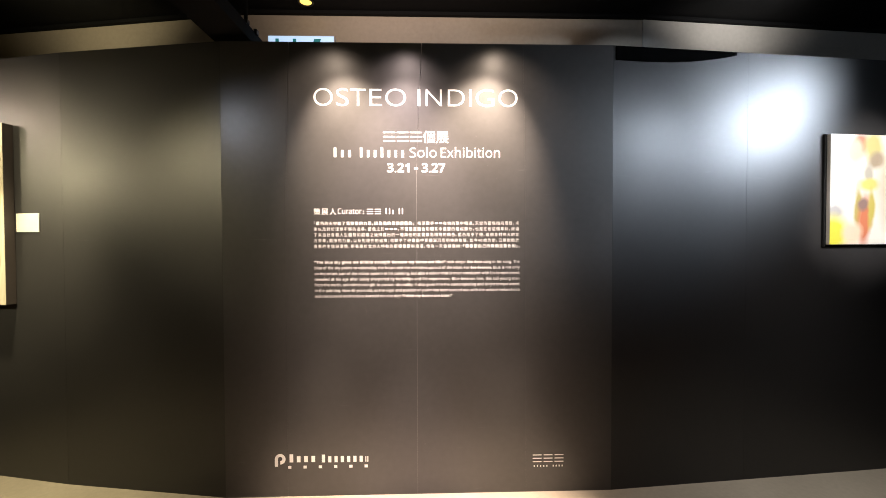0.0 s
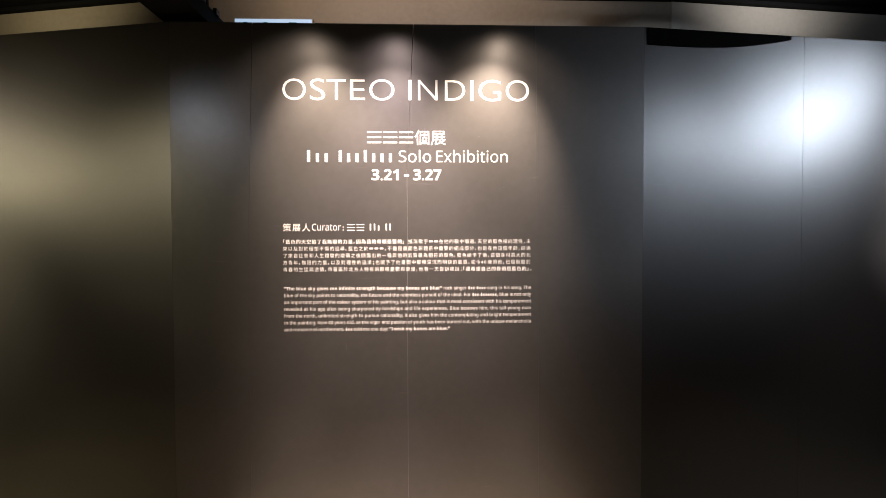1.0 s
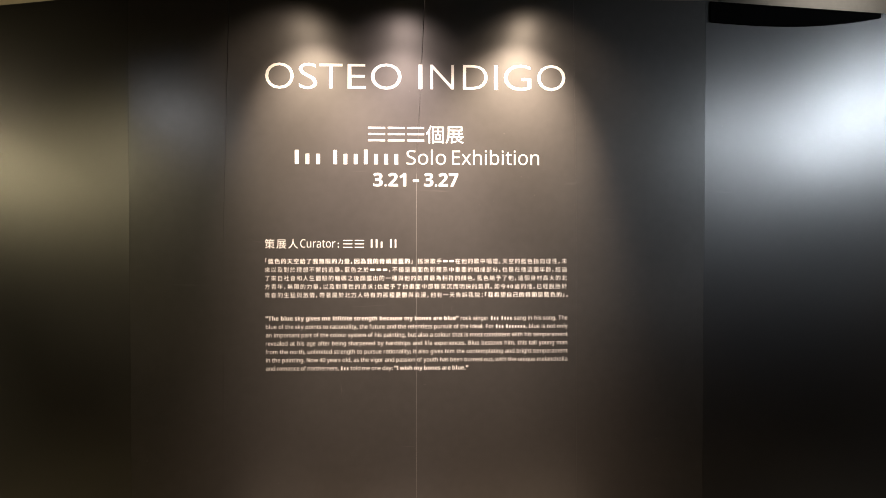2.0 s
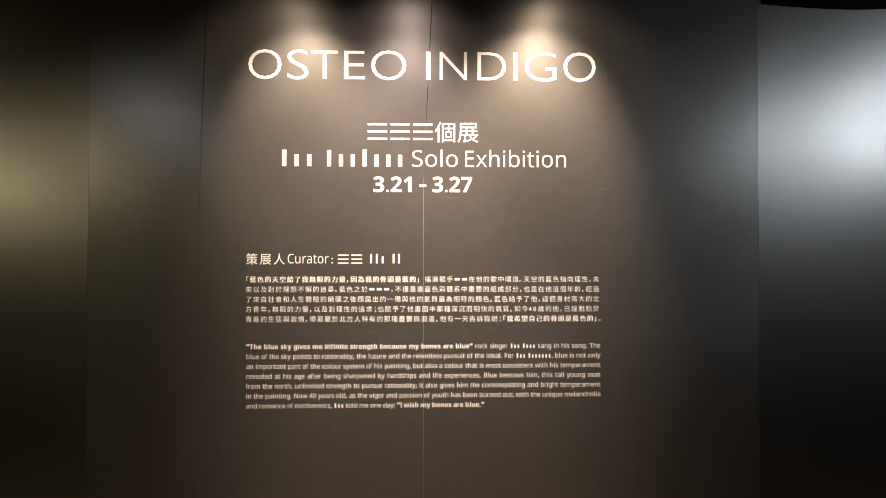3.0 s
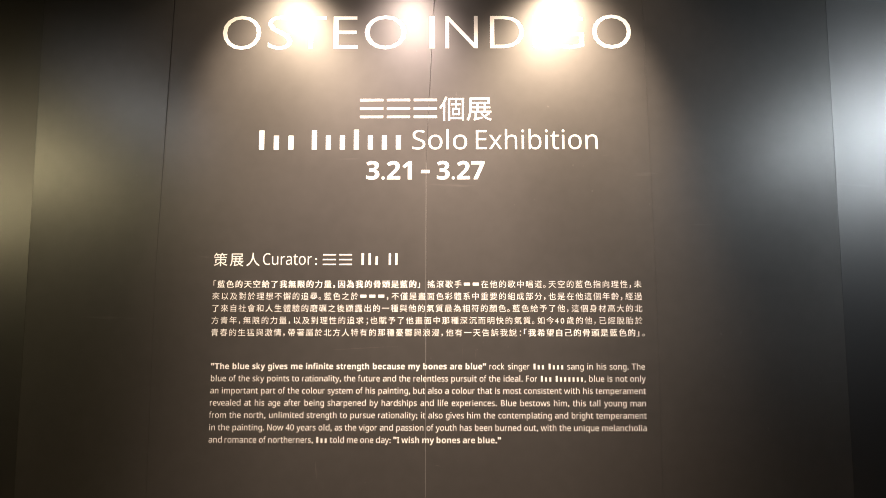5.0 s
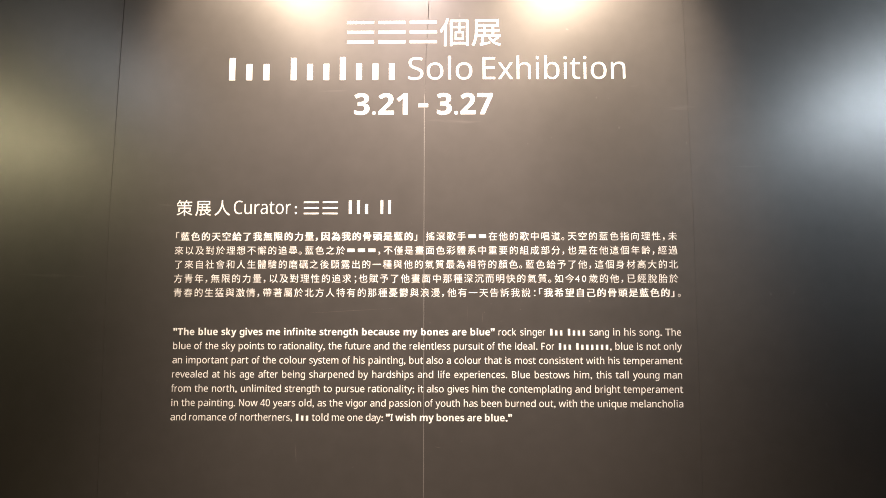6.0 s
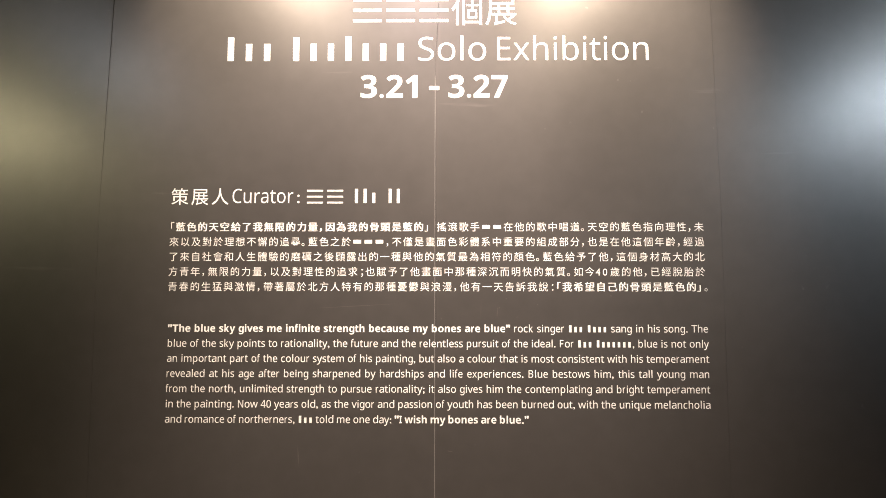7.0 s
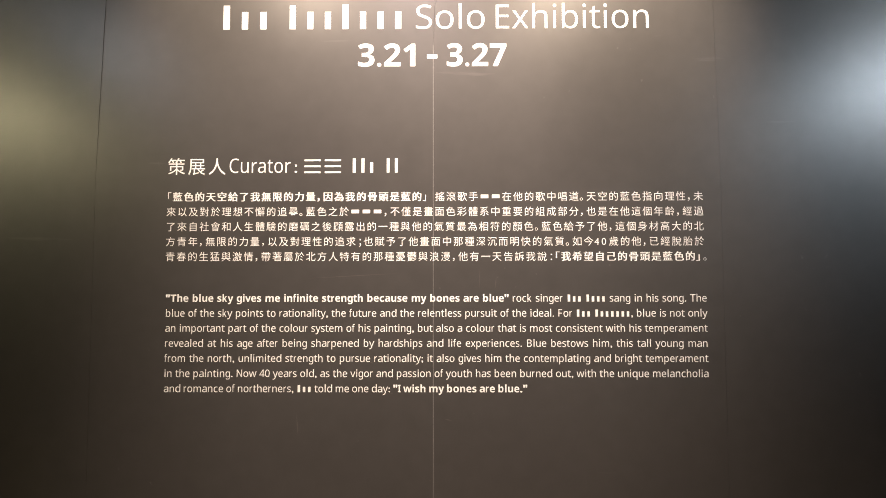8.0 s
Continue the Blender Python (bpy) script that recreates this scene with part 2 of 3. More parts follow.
# the joints of the middle face: x at the floor, at a height, and at the top, and half the gap below and above
JOINTS = [(LEFT_EDGE, LEFT_EDGE, 2.0, LEFT_EDGE, 0.0002, 0.0002), (-0.862, -0.861, 1.85, -0.829, 0.0003, 0.0020),
          (-0.011, -0.009, 2.22, 0.027, 0.0002, 0.0016), (0.711, 0.708, 1.85, 0.688, 0.0002, 0.0004), (RIGHT_EDGE, RIGHT_EDGE, 2.0, RIGHT_EDGE, 0.0002, 0.0002)]


def joint_edge(joint, way):
    """The edge of a panel along a joint, from the floor up, as (x, z)."""
    low, middle, height, top, gap_low, gap_top = joint
    return [(low + way * gap_low, 0.0), (middle + way * gap_low, height), (top + way * gap_top, WALL_TOP)]


# x and z of both ends, and the width, of marks in the paint
SCRATCHES = [(-0.33, 1.588, -0.093, 1.601, 0.0016), (0.244, 1.601, 0.247, 1.597, 0.0030), (0.146, 1.594, 0.144, 1.563, 0.0022), (0.151, 1.593, 0.149, 1.589, 0.003),
             (-0.347, 1.255, -0.342, 1.200, 0.0035), (0.018, 1.243, 0.036, 1.240, 0.0022), (0.105, 1.612, 0.104, 1.560, 0.0012)]


def build_display_wall():
    wall = thing("wall_north", pose(0, 0, 0), "charcoal painted folding display wall with white lettering", "wall", kind="structure")
    for a, b in zip(JOINTS, JOINTS[1:]):
        bm = bmesh.new()
        left, right = joint_edge(a, 1), joint_edge(b, -1)
        grid = [[[bm.verts.new((x, y, z)) for x, z in side] for side in (left, right)] for y in (0.0, 0.06)]
        for k in range(2):
            bm.faces.new((grid[0][0][k], grid[0][1][k], grid[0][1][k + 1], grid[0][0][k + 1]))
            bm.faces.new((grid[1][1][k], grid[1][0][k], grid[1][0][k + 1], grid[1][1][k + 1]))
            for q, w in ((0, 1), (1, 0)):
                bm.faces.new((grid[w][q][k], grid[1 - w][q][k], grid[1 - w][q][k + 1], grid[w][q][k + 1]))
        bm.faces.new([grid[0][0][2], grid[0][1][2], grid[1][1][2], grid[1][0][2]])
        bm.faces.new([grid[1][0][0], grid[1][1][0], grid[0][1][0], grid[0][0][0]])
        bmesh.ops.recalc_face_normals(bm, faces=bm.faces)
        part("panel", bm, M_WALL, wall)
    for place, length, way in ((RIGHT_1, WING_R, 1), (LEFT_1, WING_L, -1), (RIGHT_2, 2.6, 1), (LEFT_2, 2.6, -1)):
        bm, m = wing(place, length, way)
        part("panel", bm, M_WING, wall, "satin wing panel with a darker base", place=m)
    # pale colour imitates the highlight along the edges of this joint
    part("glint_strip", box(-0.0112, -0.0098, -0.0001, 0.05, 0, 2.18), M_JOINT_GLINT, wall, "pale strip for the highlight along a joint of two panels")
    # rubbed scratches and specks in the paint
    for x0, z0, x1, z1, wide in SCRATCHES:
        run, rise = x1 - x0, z1 - z0
        ux, uz = -rise / math.hypot(run, rise) * wide / 2, run / math.hypot(run, rise) * wide / 2
        bm = bmesh.new()
        bm.faces.new([bm.verts.new(p) for p in ((x0, -0.00002, z0), ((x0 + x1) / 2 - ux, -0.00002, (z0 + z1) / 2 - uz), (x1, -0.00002, z1), ((x0 + x1) / 2 + ux, -0.00002, (z0 + z1) / 2 + uz))])
        part("scratch", raised(bm, 0.00006), M_SCUFF, wall, "pale rubbed scratch")
    # battens that stand behind the joints and close them
    for joint in JOINTS[1:-1]:
        x = (joint[0] + joint[3]) / 2
        part("batten", box(x - 0.05, x + 0.05, 0.061, 0.10, 0, WALL_TOP - 0.05), M_BLACK, wall)


build_shell()
build_display_wall()


# ------------------------------------------------------------- lamps
def build_lamps():
    for rail_y, x0, x1 in RAILS:
        track = thing("lighting_track", pose(x0, rail_y, 0), "black metal lighting track hung below the ceiling", "lighting track", "lighting tracks")
        part("rail", box(0, x1 - x0, -0.018, 0.018, 3.345, 3.38, 0.003), M_METAL, track)
        for x in (0.15, x1 - x0 - 0.15):
            part("hanger", tube(0.005, 0.005, CEILING_Z - 3.38, pose(x, 0, (CEILING_Z + 3.38) / 2), 10), M_METAL, track)
    for name, x, y, z, colour, lobes, bulkhead_fill in TRACK_LAMPS:
        turn = look((x, y, z), lobes[0][3])
        lamp = thing("track_spotlight", pose(x, y, 0), "black cylindrical track spotlight with a lit lens", "spotlight", "spotlights on the track")
        local = pose(-x, -y, 0)
        body = lathe([(0.0, 0.155), (0.030, 0.155), (0.040, 0.148), (0.040, 0.020), (0.044, 0.018), (0.044, 0.0), (0.037, 0.0), (0.035, 0.024), (0.0, 0.024)])
        head = part("head", body, M_METAL, lamp, place=local @ turn @ pose(0, 0, 0.004))
        part("lens", lathe([(0.0, -0.016), (0.016, -0.013), (0.029, -0.004), (0.034, 0.010), (0.0, 0.012)], 24), M_LENS_COOL if colour == COOL else M_LENS_WARM, head, "glowing lens")
        up = 3.33 - (turn @ Vector((0, 0, 0.10))).z
        part("yoke", box(-0.008, 0.008, -0.008, 0.008, 0, up, 0.002), M_METAL, lamp, place=local @ Matrix.Translation((turn @ Vector((0, 0, 0.10))).xyz))
        reach = min((r[0] - y for r in RAILS), key=abs)
        part("adapter", box(-0.045, 0.045, min(reach, 0) - 0.016, max(reach, 0) + 0.016, 3.313, 3.3455, 0.004), M_METAL, lamp)
        beams = [(w, d, soft, look((x, y, z), aim) @ pose(0, 0, -0.03)) for w, d, soft, aim in lobes]
        # extra spot behind each head, added only to brighten the bulkhead
        beams.append((bulkhead_fill, 100, 1.0, look((x, y, z + 0.11), (x, y + 1, z + 0.66)) @ pose(0, 0, -0.05)))
        for w, d, soft, m in beams:
            li = bpy.data.lights.new(name, "SPOT")
            li.energy, li.color, li.spot_size, li.spot_blend, li.shadow_soft_size = w, colour, radians(d), soft, 0.028
            new(name, li).matrix_basis = m
    for x, y, z, aim, colour, watts, degrees, soft, radius in HALL_LAMPS:
        turn = look((x, y, z), aim)
        lamp = thing("ceiling_spotlight", pose(x, y, CEILING_Z), "unseen black ceiling spotlight turned towards the display wall", "spotlight", "spotlights of the hall")
        local = pose(-x, -y, -CEILING_Z)
        body = lathe([(0.0, 0.10), (0.05, 0.10), (radius + 0.012, 0.06), (radius + 0.012, 0.0), (radius + 0.004, 0.0), (radius, 0.012), (0.0, 0.012)])
        head = part("head", body, M_METAL, lamp, place=local @ turn)
        part("lens", tube(radius, radius, 0.003, pose(0, 0, 0.006), 28), M_LENS_COOL if colour == COOL else M_LENS_WARM, head, "glowing lens")
        part("stem", box(-0.012, 0.012, -0.012, 0.012, z + 0.03 - CEILING_Z, 0, 0.003), M_METAL, lamp)
        li = bpy.data.lights.new("hall_spot", "SPOT")
        li.energy, li.color, li.spot_size, li.spot_blend, li.shadow_soft_size = watts, colour, radians(degrees), soft, radius
        new("hall_spot", li).matrix_basis = turn @ pose(0, 0, -0.004 - radius * 1.05)
    for x, y, w in [BACK_LAMP, *HALL_FLOOR_FILL]:
        dl = thing("downlight", pose(x, y, CEILING_Z), "round recessed ceiling downlight", "downlight", "downlights in the ceiling")
        part("trim_ring", lathe([(0.045, 0.0), (0.062, 0.0), (0.062, -0.006), (0.050, -0.010), (0.045, -0.004), (0.045, 0.0)]), M_METAL, dl)
        part("lens", tube(0.044, 0.044, 0.003, pose(0, 0, -0.002), 24), M_LENS_WARM if y > 0 else M_LENS_DOWN, dl)
        li = bpy.data.lights.new("downlight_beam", "SPOT")
        li.energy, li.color, li.spot_size, li.spot_blend, li.shadow_soft_size = w, FLOORLIGHT, radians(62), 0.8, 0.04
        new("downlight_beam", li).matrix_basis = pose(x, y, CEILING_Z - 0.02)


# ------------------------------------------------------------- writing on the display wall
TITLE = [("O", -0.674, -0.549), ("S", -0.527, -0.447), ("T", -0.437, -0.336), ("E", -0.313, -0.234), ("O", -0.211, -0.076), ("I", -0.001, 0.016),
         ("N", 0.051, 0.156), ("D", 0.196, 0.306), ("I", 0.335, 0.351), ("G", 0.378, 0.500), ("O", 0.527, 0.653)]
CHINESE = [
    "「*藍色的天空給了我無限的力量，因為我的骨頭是藍的*」 搖滾歌手##在他的歌中唱道。天空的藍色指向理性，未",
    "來以及對於理想不懈的追尋。藍色之於###，不僅是畫面色彩體系中重要的組成部分，也是在他這個年齡，經過",
    "了來自社會和人生體驗的磨礪之後顯露出的一種與他的氣質最為相符的顏色。藍色給予了他，這個身材高大的北",
    "方青年，無限的力量，以及對理性的追求；也賦予了他畫面中那種深沉而明快的氣質。如今40歲的他，已經脫胎於",
    "青春的生猛與激情，帶著屬於北方人特有的那種憂鬱與浪漫，他有一天告訴我說：*「我希望自己的骨頭是藍色的」*。",
]
ENGLISH = [
    '*"The blue sky gives me infinite strength because my bones are blue"* rock singer ### #### sang in his song. The',
    "blue of the sky points to rationality, the future and the relentless pursuit of the ideal. For ### #######, blue is not only",
    "an important part of the colour system of his painting, but also a colour that is most consistent with his temperament",
    "revealed at his age after being sharpened by hardships and life experiences. Blue bestows him, this tall young man",
    "from the north, unlimited strength to pursue rationality; it also gives him the contemplating and bright temperament",
    "in the painting. Now 40 years old, as the vigor and passion of youth has been burned out, with the unique melancholia",
    'and romance of northerners, ### told me one day: *"I wish my bones are blue."*',
]
ENGLISH_SIZE = 0.0269
NARROW = {" ": (0.45, 0.0), "，": (0.56, 0.0), "。": (0.56, 0.0), "；": (0.56, 0.12), "：": (0.56, 0.12), "「": (0.56, -0.44), "」": (0.62, 0.0), "4": (0.62, 0.02), "0": (0.62, 0.02)}


# advance widths of a humanist sans serif, in thousandths of its size
ADVANCE = dict(zip("abcdefghijklmnopqrstuvwxyz", (504, 553, 456, 555, 496, 292, 504, 544, 246, 247, 495, 255, 829, 547, 542, 555, 555, 347, 419, 338, 544, 467, 719, 446, 467, 425)))
ADVANCE.update(zip("BFITNZJCYLS", (588, 494, 263, 536, 647, 539, 480, 571, 476, 486, 534)))
ADVANCE.update({c: 249 for c in ".,:;"})
ADVANCE.update({"4": 497, "0": 497, '"': 400, "#": 480})
BOLD_WIDER = 1.095


def sans(c, bold):
    """The sans serif form of a letter or digit in the built-in font's mathematical alphabets."""
    for first, plain, heavy in (("a", 0x1D5BA, 0x1D5EE), ("A", 0x1D5A0, 0x1D5D4), ("0", 0x1D7E2, 0x1D7EC)):
        if c.isalnum() and 0 <= ord(c) - ord(first) < (10 if first == "0" else 26):
            return chr((heavy if bold else plain) + ord(c) - ord(first))
    return c


def set_word(bm, word, x, z, em, bold=False):
    """One word, letter by letter, with its baseline at z; returns the x of its end."""
    for k, c in enumerate(word):
        step = ADVANCE[c] / 1000 * em * (BOLD_WIDER if bold else 1.0)
        if c == "#":
            bar(bm, x + 0.26 * step, x + 0.74 * step, z, z + (0.65 if k == 0 else 0.49) * em)
        else:
            offset = 0.0 if c.isalnum() else (0.022 if bold else 0.004)
            _, _, a, b, _, _ = glyph(sans(c, bold), offset)
            kx = step / (a + b)
            stamp(bm, sans(c, bold), x, z, kx, 0.938 * em, offset)
        x += step
    return x


def word_width(word, em, bold):
    return sum(ADVANCE[c] for c in word) / 1000 * em * (BOLD_WIDER if bold else 1.0)


def chinese_line(line, x0, x1, zc, em):
    bm = bmesh.new()
    bold = False
    adv = [NARROW.get(c, (1.0, 0.0))[0] for c in line if c != "*"]
    step = (x1 - x0) / sum(adv)
    x = x0
    for c in line:
        if c == "*":
            bold = not bold
            continue
        a, shift = NARROW.get(c, (1.0, 0.0))
        z = zc - 0.38 * em
        if c == " ":
            pass
        elif c == "#":
            bar(bm, x + 0.16 * step, x + 0.84 * step, zc - 0.18 * em, zc + 0.18 * em)
        else:
            lead = (step - em) / 2 if a == 1.0 else 0.0
            for dx, lift in ((-0.024, 0.0), (0.0, 0.00002), (0.024, 0.00004)) if bold else ((0.0, 0.0),):
                stamp(bm, c, x + lead + (shift + dx) * em, z, em, em, 0.0 if bold or c in "鬱憂" else -0.004, lift)
        x += a * step
    return bm


def english_line(line, x0, x1, z, em, justified):
    """Words from x0, with the spaces widened to end at x1 where the line is justified."""
    bm = bmesh.new()
    words, bold = [], False
    for w in line.split(" "):
        bold = bold or w.startswith("*")
        words.append((w.strip("*"), bold))
        if w.endswith("*"):
            bold = False
    room = sum(word_width(w, em, b) for w, b in words)
    space = (x1 - x0 - room) / (len(words) - 1) if justified else 0.21 * em
    x = x0
    for w, b in words:
        x = set_word(bm, w, x, z, em, b) + space
    return bm


def build_writing():
    face = -0.00004
    title = thing("title_lettering", pose(0, face, 0), "raised white title letters on the charcoal wall", "lettering")
    for c, x0, x1 in TITLE:
        bm = bmesh.new()
        _, _, a, b, lo, hi = glyph(c, -0.011)
        kz = (0.108 if c not in "OSG" else 0.114) / (hi - lo)
        kx = (x1 - x0) / (b - a)
        z0 = 2.555 if c not in "OSG" else 2.552
        stamp(bm, c, x0 - a * kx, z0 - lo * kz, kx, kz, -0.011)
        part("letter", raised(bm, 0.0002), M_LETTER, title)
    head = thing("heading_lettering", pose(0, face, 0), "white vinyl heading and date on the charcoal wall", "lettering")

    def piece(name, parent, draw, depth=0.00008):
        bm = bmesh.new()
        draw(bm)
        part(name, raised(bm, depth), M_WHITE, parent)

    def letter_bars(parent, x0, x1, z, heights, wide=0.34):
        """Plain bars in place of the letters of a name, one for each, of the letters' heights."""
        pitch = (x1 - x0) / len(heights)
        for k, h in enumerate(heights):
            piece("letter_bar", parent, lambda bm: bar(bm, x0 + (k + 0.5 - wide / 2) * pitch, x0 + (k + 0.5 + wide / 2) * pitch, z, z + h))

    def character_bars(parent, x, z, size):
        """Three plain level bars in place of one character."""
        for k in range(3):
            zk = z + (0.12 + 0.33 * k) * size
            piece("character_bar", parent, lambda bm: bar(bm, x + 0.06 * size, x + 0.94 * size, zk, zk + 0.09 * size))

    def word(parent, body, x0, x1, z, size, bold=False, thin=-0.006):
        """A word in the sans serif form, from x0 to x1."""
        def draw(bm):
            fit_stamp(bm, "".join(sans(c, bold) for c in body), x0, x1, z, size, 0.0 if bold else thin)
        piece("word", parent, draw)

    for k in range(3):
        character_bars(head, -0.228 + k * 0.0862, 2.314, 0.084)
    for k, c in enumerate("個展"):
        piece("character", head, lambda bm: stamp(bm, c, 0.0305 + k * 0.0862, 2.3550 - 0.38 * 0.086, 0.086, 0.086, 0.0))
    letter_bars(head, -0.561, -0.420, 2.222, (0.062, 0.045, 0.045))
    letter_bars(head, -0.391, -0.077, 2.222, (0.062, 0.045, 0.045, 0.064, 0.045, 0.045, 0.045))
    word(head, "Solo", -0.054, 0.120, 2.222, 0.0870)
    word(head, "Exhibition", 0.149, 0.536, 2.222, 0.0870)
    word(head, "3.21", -0.201, -0.056, 2.125, 0.0815, True)
    piece("dash", head, lambda bm: bar(bm, -0.026, 0.000, 2.145, 2.155))
    word(head, "3.27", 0.024, 0.175, 2.125, 0.0815, True)

    note = thing("curator_lettering", pose(0, face, 0), "white vinyl curator line on the charcoal wall", "lettering")
    for k, c in enumerate("策展人"):
        piece("character", note, lambda bm: stamp(bm, c, -0.680 + k * 0.0512, 1.8700 - 0.38 * 0.046, 0.046, 0.046, 0.0))
    word(note, "Curator", -0.523, -0.369, 1.8535, 0.0505)
    piece("colon", note, lambda bm: fit_stamp(bm, ":", -0.3585, -0.3530, 1.8535, 0.0460, 0.002))
    for x in (-0.337, -0.286):
        character_bars(note, x, 1.8470, 0.046)
    letter_bars(note, -0.220, -0.154, 1.8535, (0.036, 0.036, 0.026))
    letter_bars(note, -0.134, -0.093, 1.8535, (0.036, 0.036))

    chinese = thing("chinese_text", pose(0, face, 0), "white vinyl paragraph of Chinese text on the wall", "lettering", "paragraphs on the wall")
    for k, line in enumerate(CHINESE):
        x1 = 0.665 if k < 4 else 0.675
        part("text_line", raised(chinese_line(line, -0.682, x1, 1.7930 - k * 0.0375, 0.0250), 0.00008), M_WHITE, chinese)
    english = thing("english_text", pose(0, face, 0), "white vinyl paragraph of English text on the wall", "lettering", "paragraphs on the wall")
    for k, line in enumerate(ENGLISH):
        bm = english_line(line, -0.677, 0.667, 1.5305 - k * 0.0370, ENGLISH_SIZE, k < 6)
        part("text_line", raised(bm, 0.00008), M_WHITE, english)

    # the two sponsors' marks near the floor, as plain shapes
    mark = thing("sponsor_mark", pose(0, face, 0), "white sponsor mark with a round emblem low on the wall", "sign", "sponsor marks")
    bm = bmesh.new()
    n = 20
    turn = [math.pi * (1.0 - 1.5 * k / n) for k in range(n + 1)]
    outer = [bm.verts.new((-0.911 + 0.035 * math.cos(a), 0, 0.248 + 0.035 * math.sin(a))) for a in turn]
    inner = [bm.verts.new((-0.911 + 0.014 * math.cos(a), 0, 0.250 + 0.014 * math.sin(a))) for a in turn]
    foot = [bm.verts.new((-0.946, 0, 0.199)), bm.verts.new((-0.925, 0, 0.199))]
    for k in range(n):
        bm.faces.new((outer[k], outer[k + 1], inner[k + 1], inner[k]))
    bm.faces.new((outer[0], inner[0], foot[1], foot[0]))
    part("emblem", raised(bm, 0.00008), M_WHITE, mark)
    letter_bars(mark, -0.862, -0.672, 0.226, (0.054, 0.040, 0.040, 0.040), 0.5)
    letter_bars(mark, -0.650, -0.362, 0.222, (0.052, 0.040, 0.040, 0.040, 0.040, 0.040, 0.040), 0.5)
    for k in range(2):
        piece("stroke", mark, lambda bm: bar(bm, -0.355 + k * 0.013, -0.349 + k * 0.013, 0.222, 0.258))
    for k in range(6):
        piece("small_bar", mark, lambda bm: bar(bm, -0.860 + k * 0.0998, -0.839 + k * 0.0998, 0.184, 0.203))
    mark2 = thing("sponsor_mark", pose(0, face, 0), "small white sponsor mark low on the wall", "sign", "sponsor marks")
    for k in range(3):
        character_bars(mark2, 0.752 + k * 0.0735, 0.190, 0.068)
    letter_bars(mark2, 0.756, 0.862, 0.166, (0.012,) * 5)
    letter_bars(mark2, 0.884, 0.964, 0.166, (0.012,) * 4)


# ------------------------------------------------------------- pictures and card
def canvas_paint(name, stops, scale, stretch, warp):
    """Loose abstract brushwork: a few colours in warped soft patches."""
    m = bpy.data.materials.new(name)
    m.use_nodes = True
    nt = m.node_tree
    b = nt.nodes["Principled BSDF"]
    b.inputs["Roughness"].default_value = 0.5
    tc = nt.nodes.new("ShaderNodeTexCoord")
    mp = nt.nodes.new("ShaderNodeMapping")
    mp.inputs["Scale"].default_value = stretch
    nt.links.new(tc.outputs["Object"], mp.inputs["Vector"])
    no = nt.nodes.new("ShaderNodeTexNoise")
    no.inputs["Scale"].default_value = scale
    no.inputs["Detail"].default_value = 3
    no.inputs["Distortion"].default_value = warp
    nt.links.new(mp.outputs["Vector"], no.inputs["Vector"])
    ra = nt.nodes.new("ShaderNodeValToRGB")
    while len(ra.color_ramp.elements) < len(stops):
        ra.color_ramp.elements.new(0.5)
    for e, (p, c) in zip(ra.color_ramp.elements, stops):
        e.position, e.color = p, (*c, 1)
    nt.links.new(no.outputs["Fac"], ra.inputs["Fac"])
    nt.links.new(ra.outputs["Color"], b.inputs["Base Color"])
    gr = nt.nodes.new("ShaderNodeTexNoise")
    gr.inputs["Scale"].default_value = 160
    bp = nt.nodes.new("ShaderNodeBump")
    bp.inputs["Strength"].default_value = 0.25
    bp.inputs["Distance"].default_value = 0.002
    nt.links.new(tc.outputs["Object"], gr.inputs["Vector"])
    nt.links.new(gr.outputs["Fac"], bp.inputs["Height"])
    nt.links.new(bp.outputs["Normal"], b.inputs["Normal"])
    return m


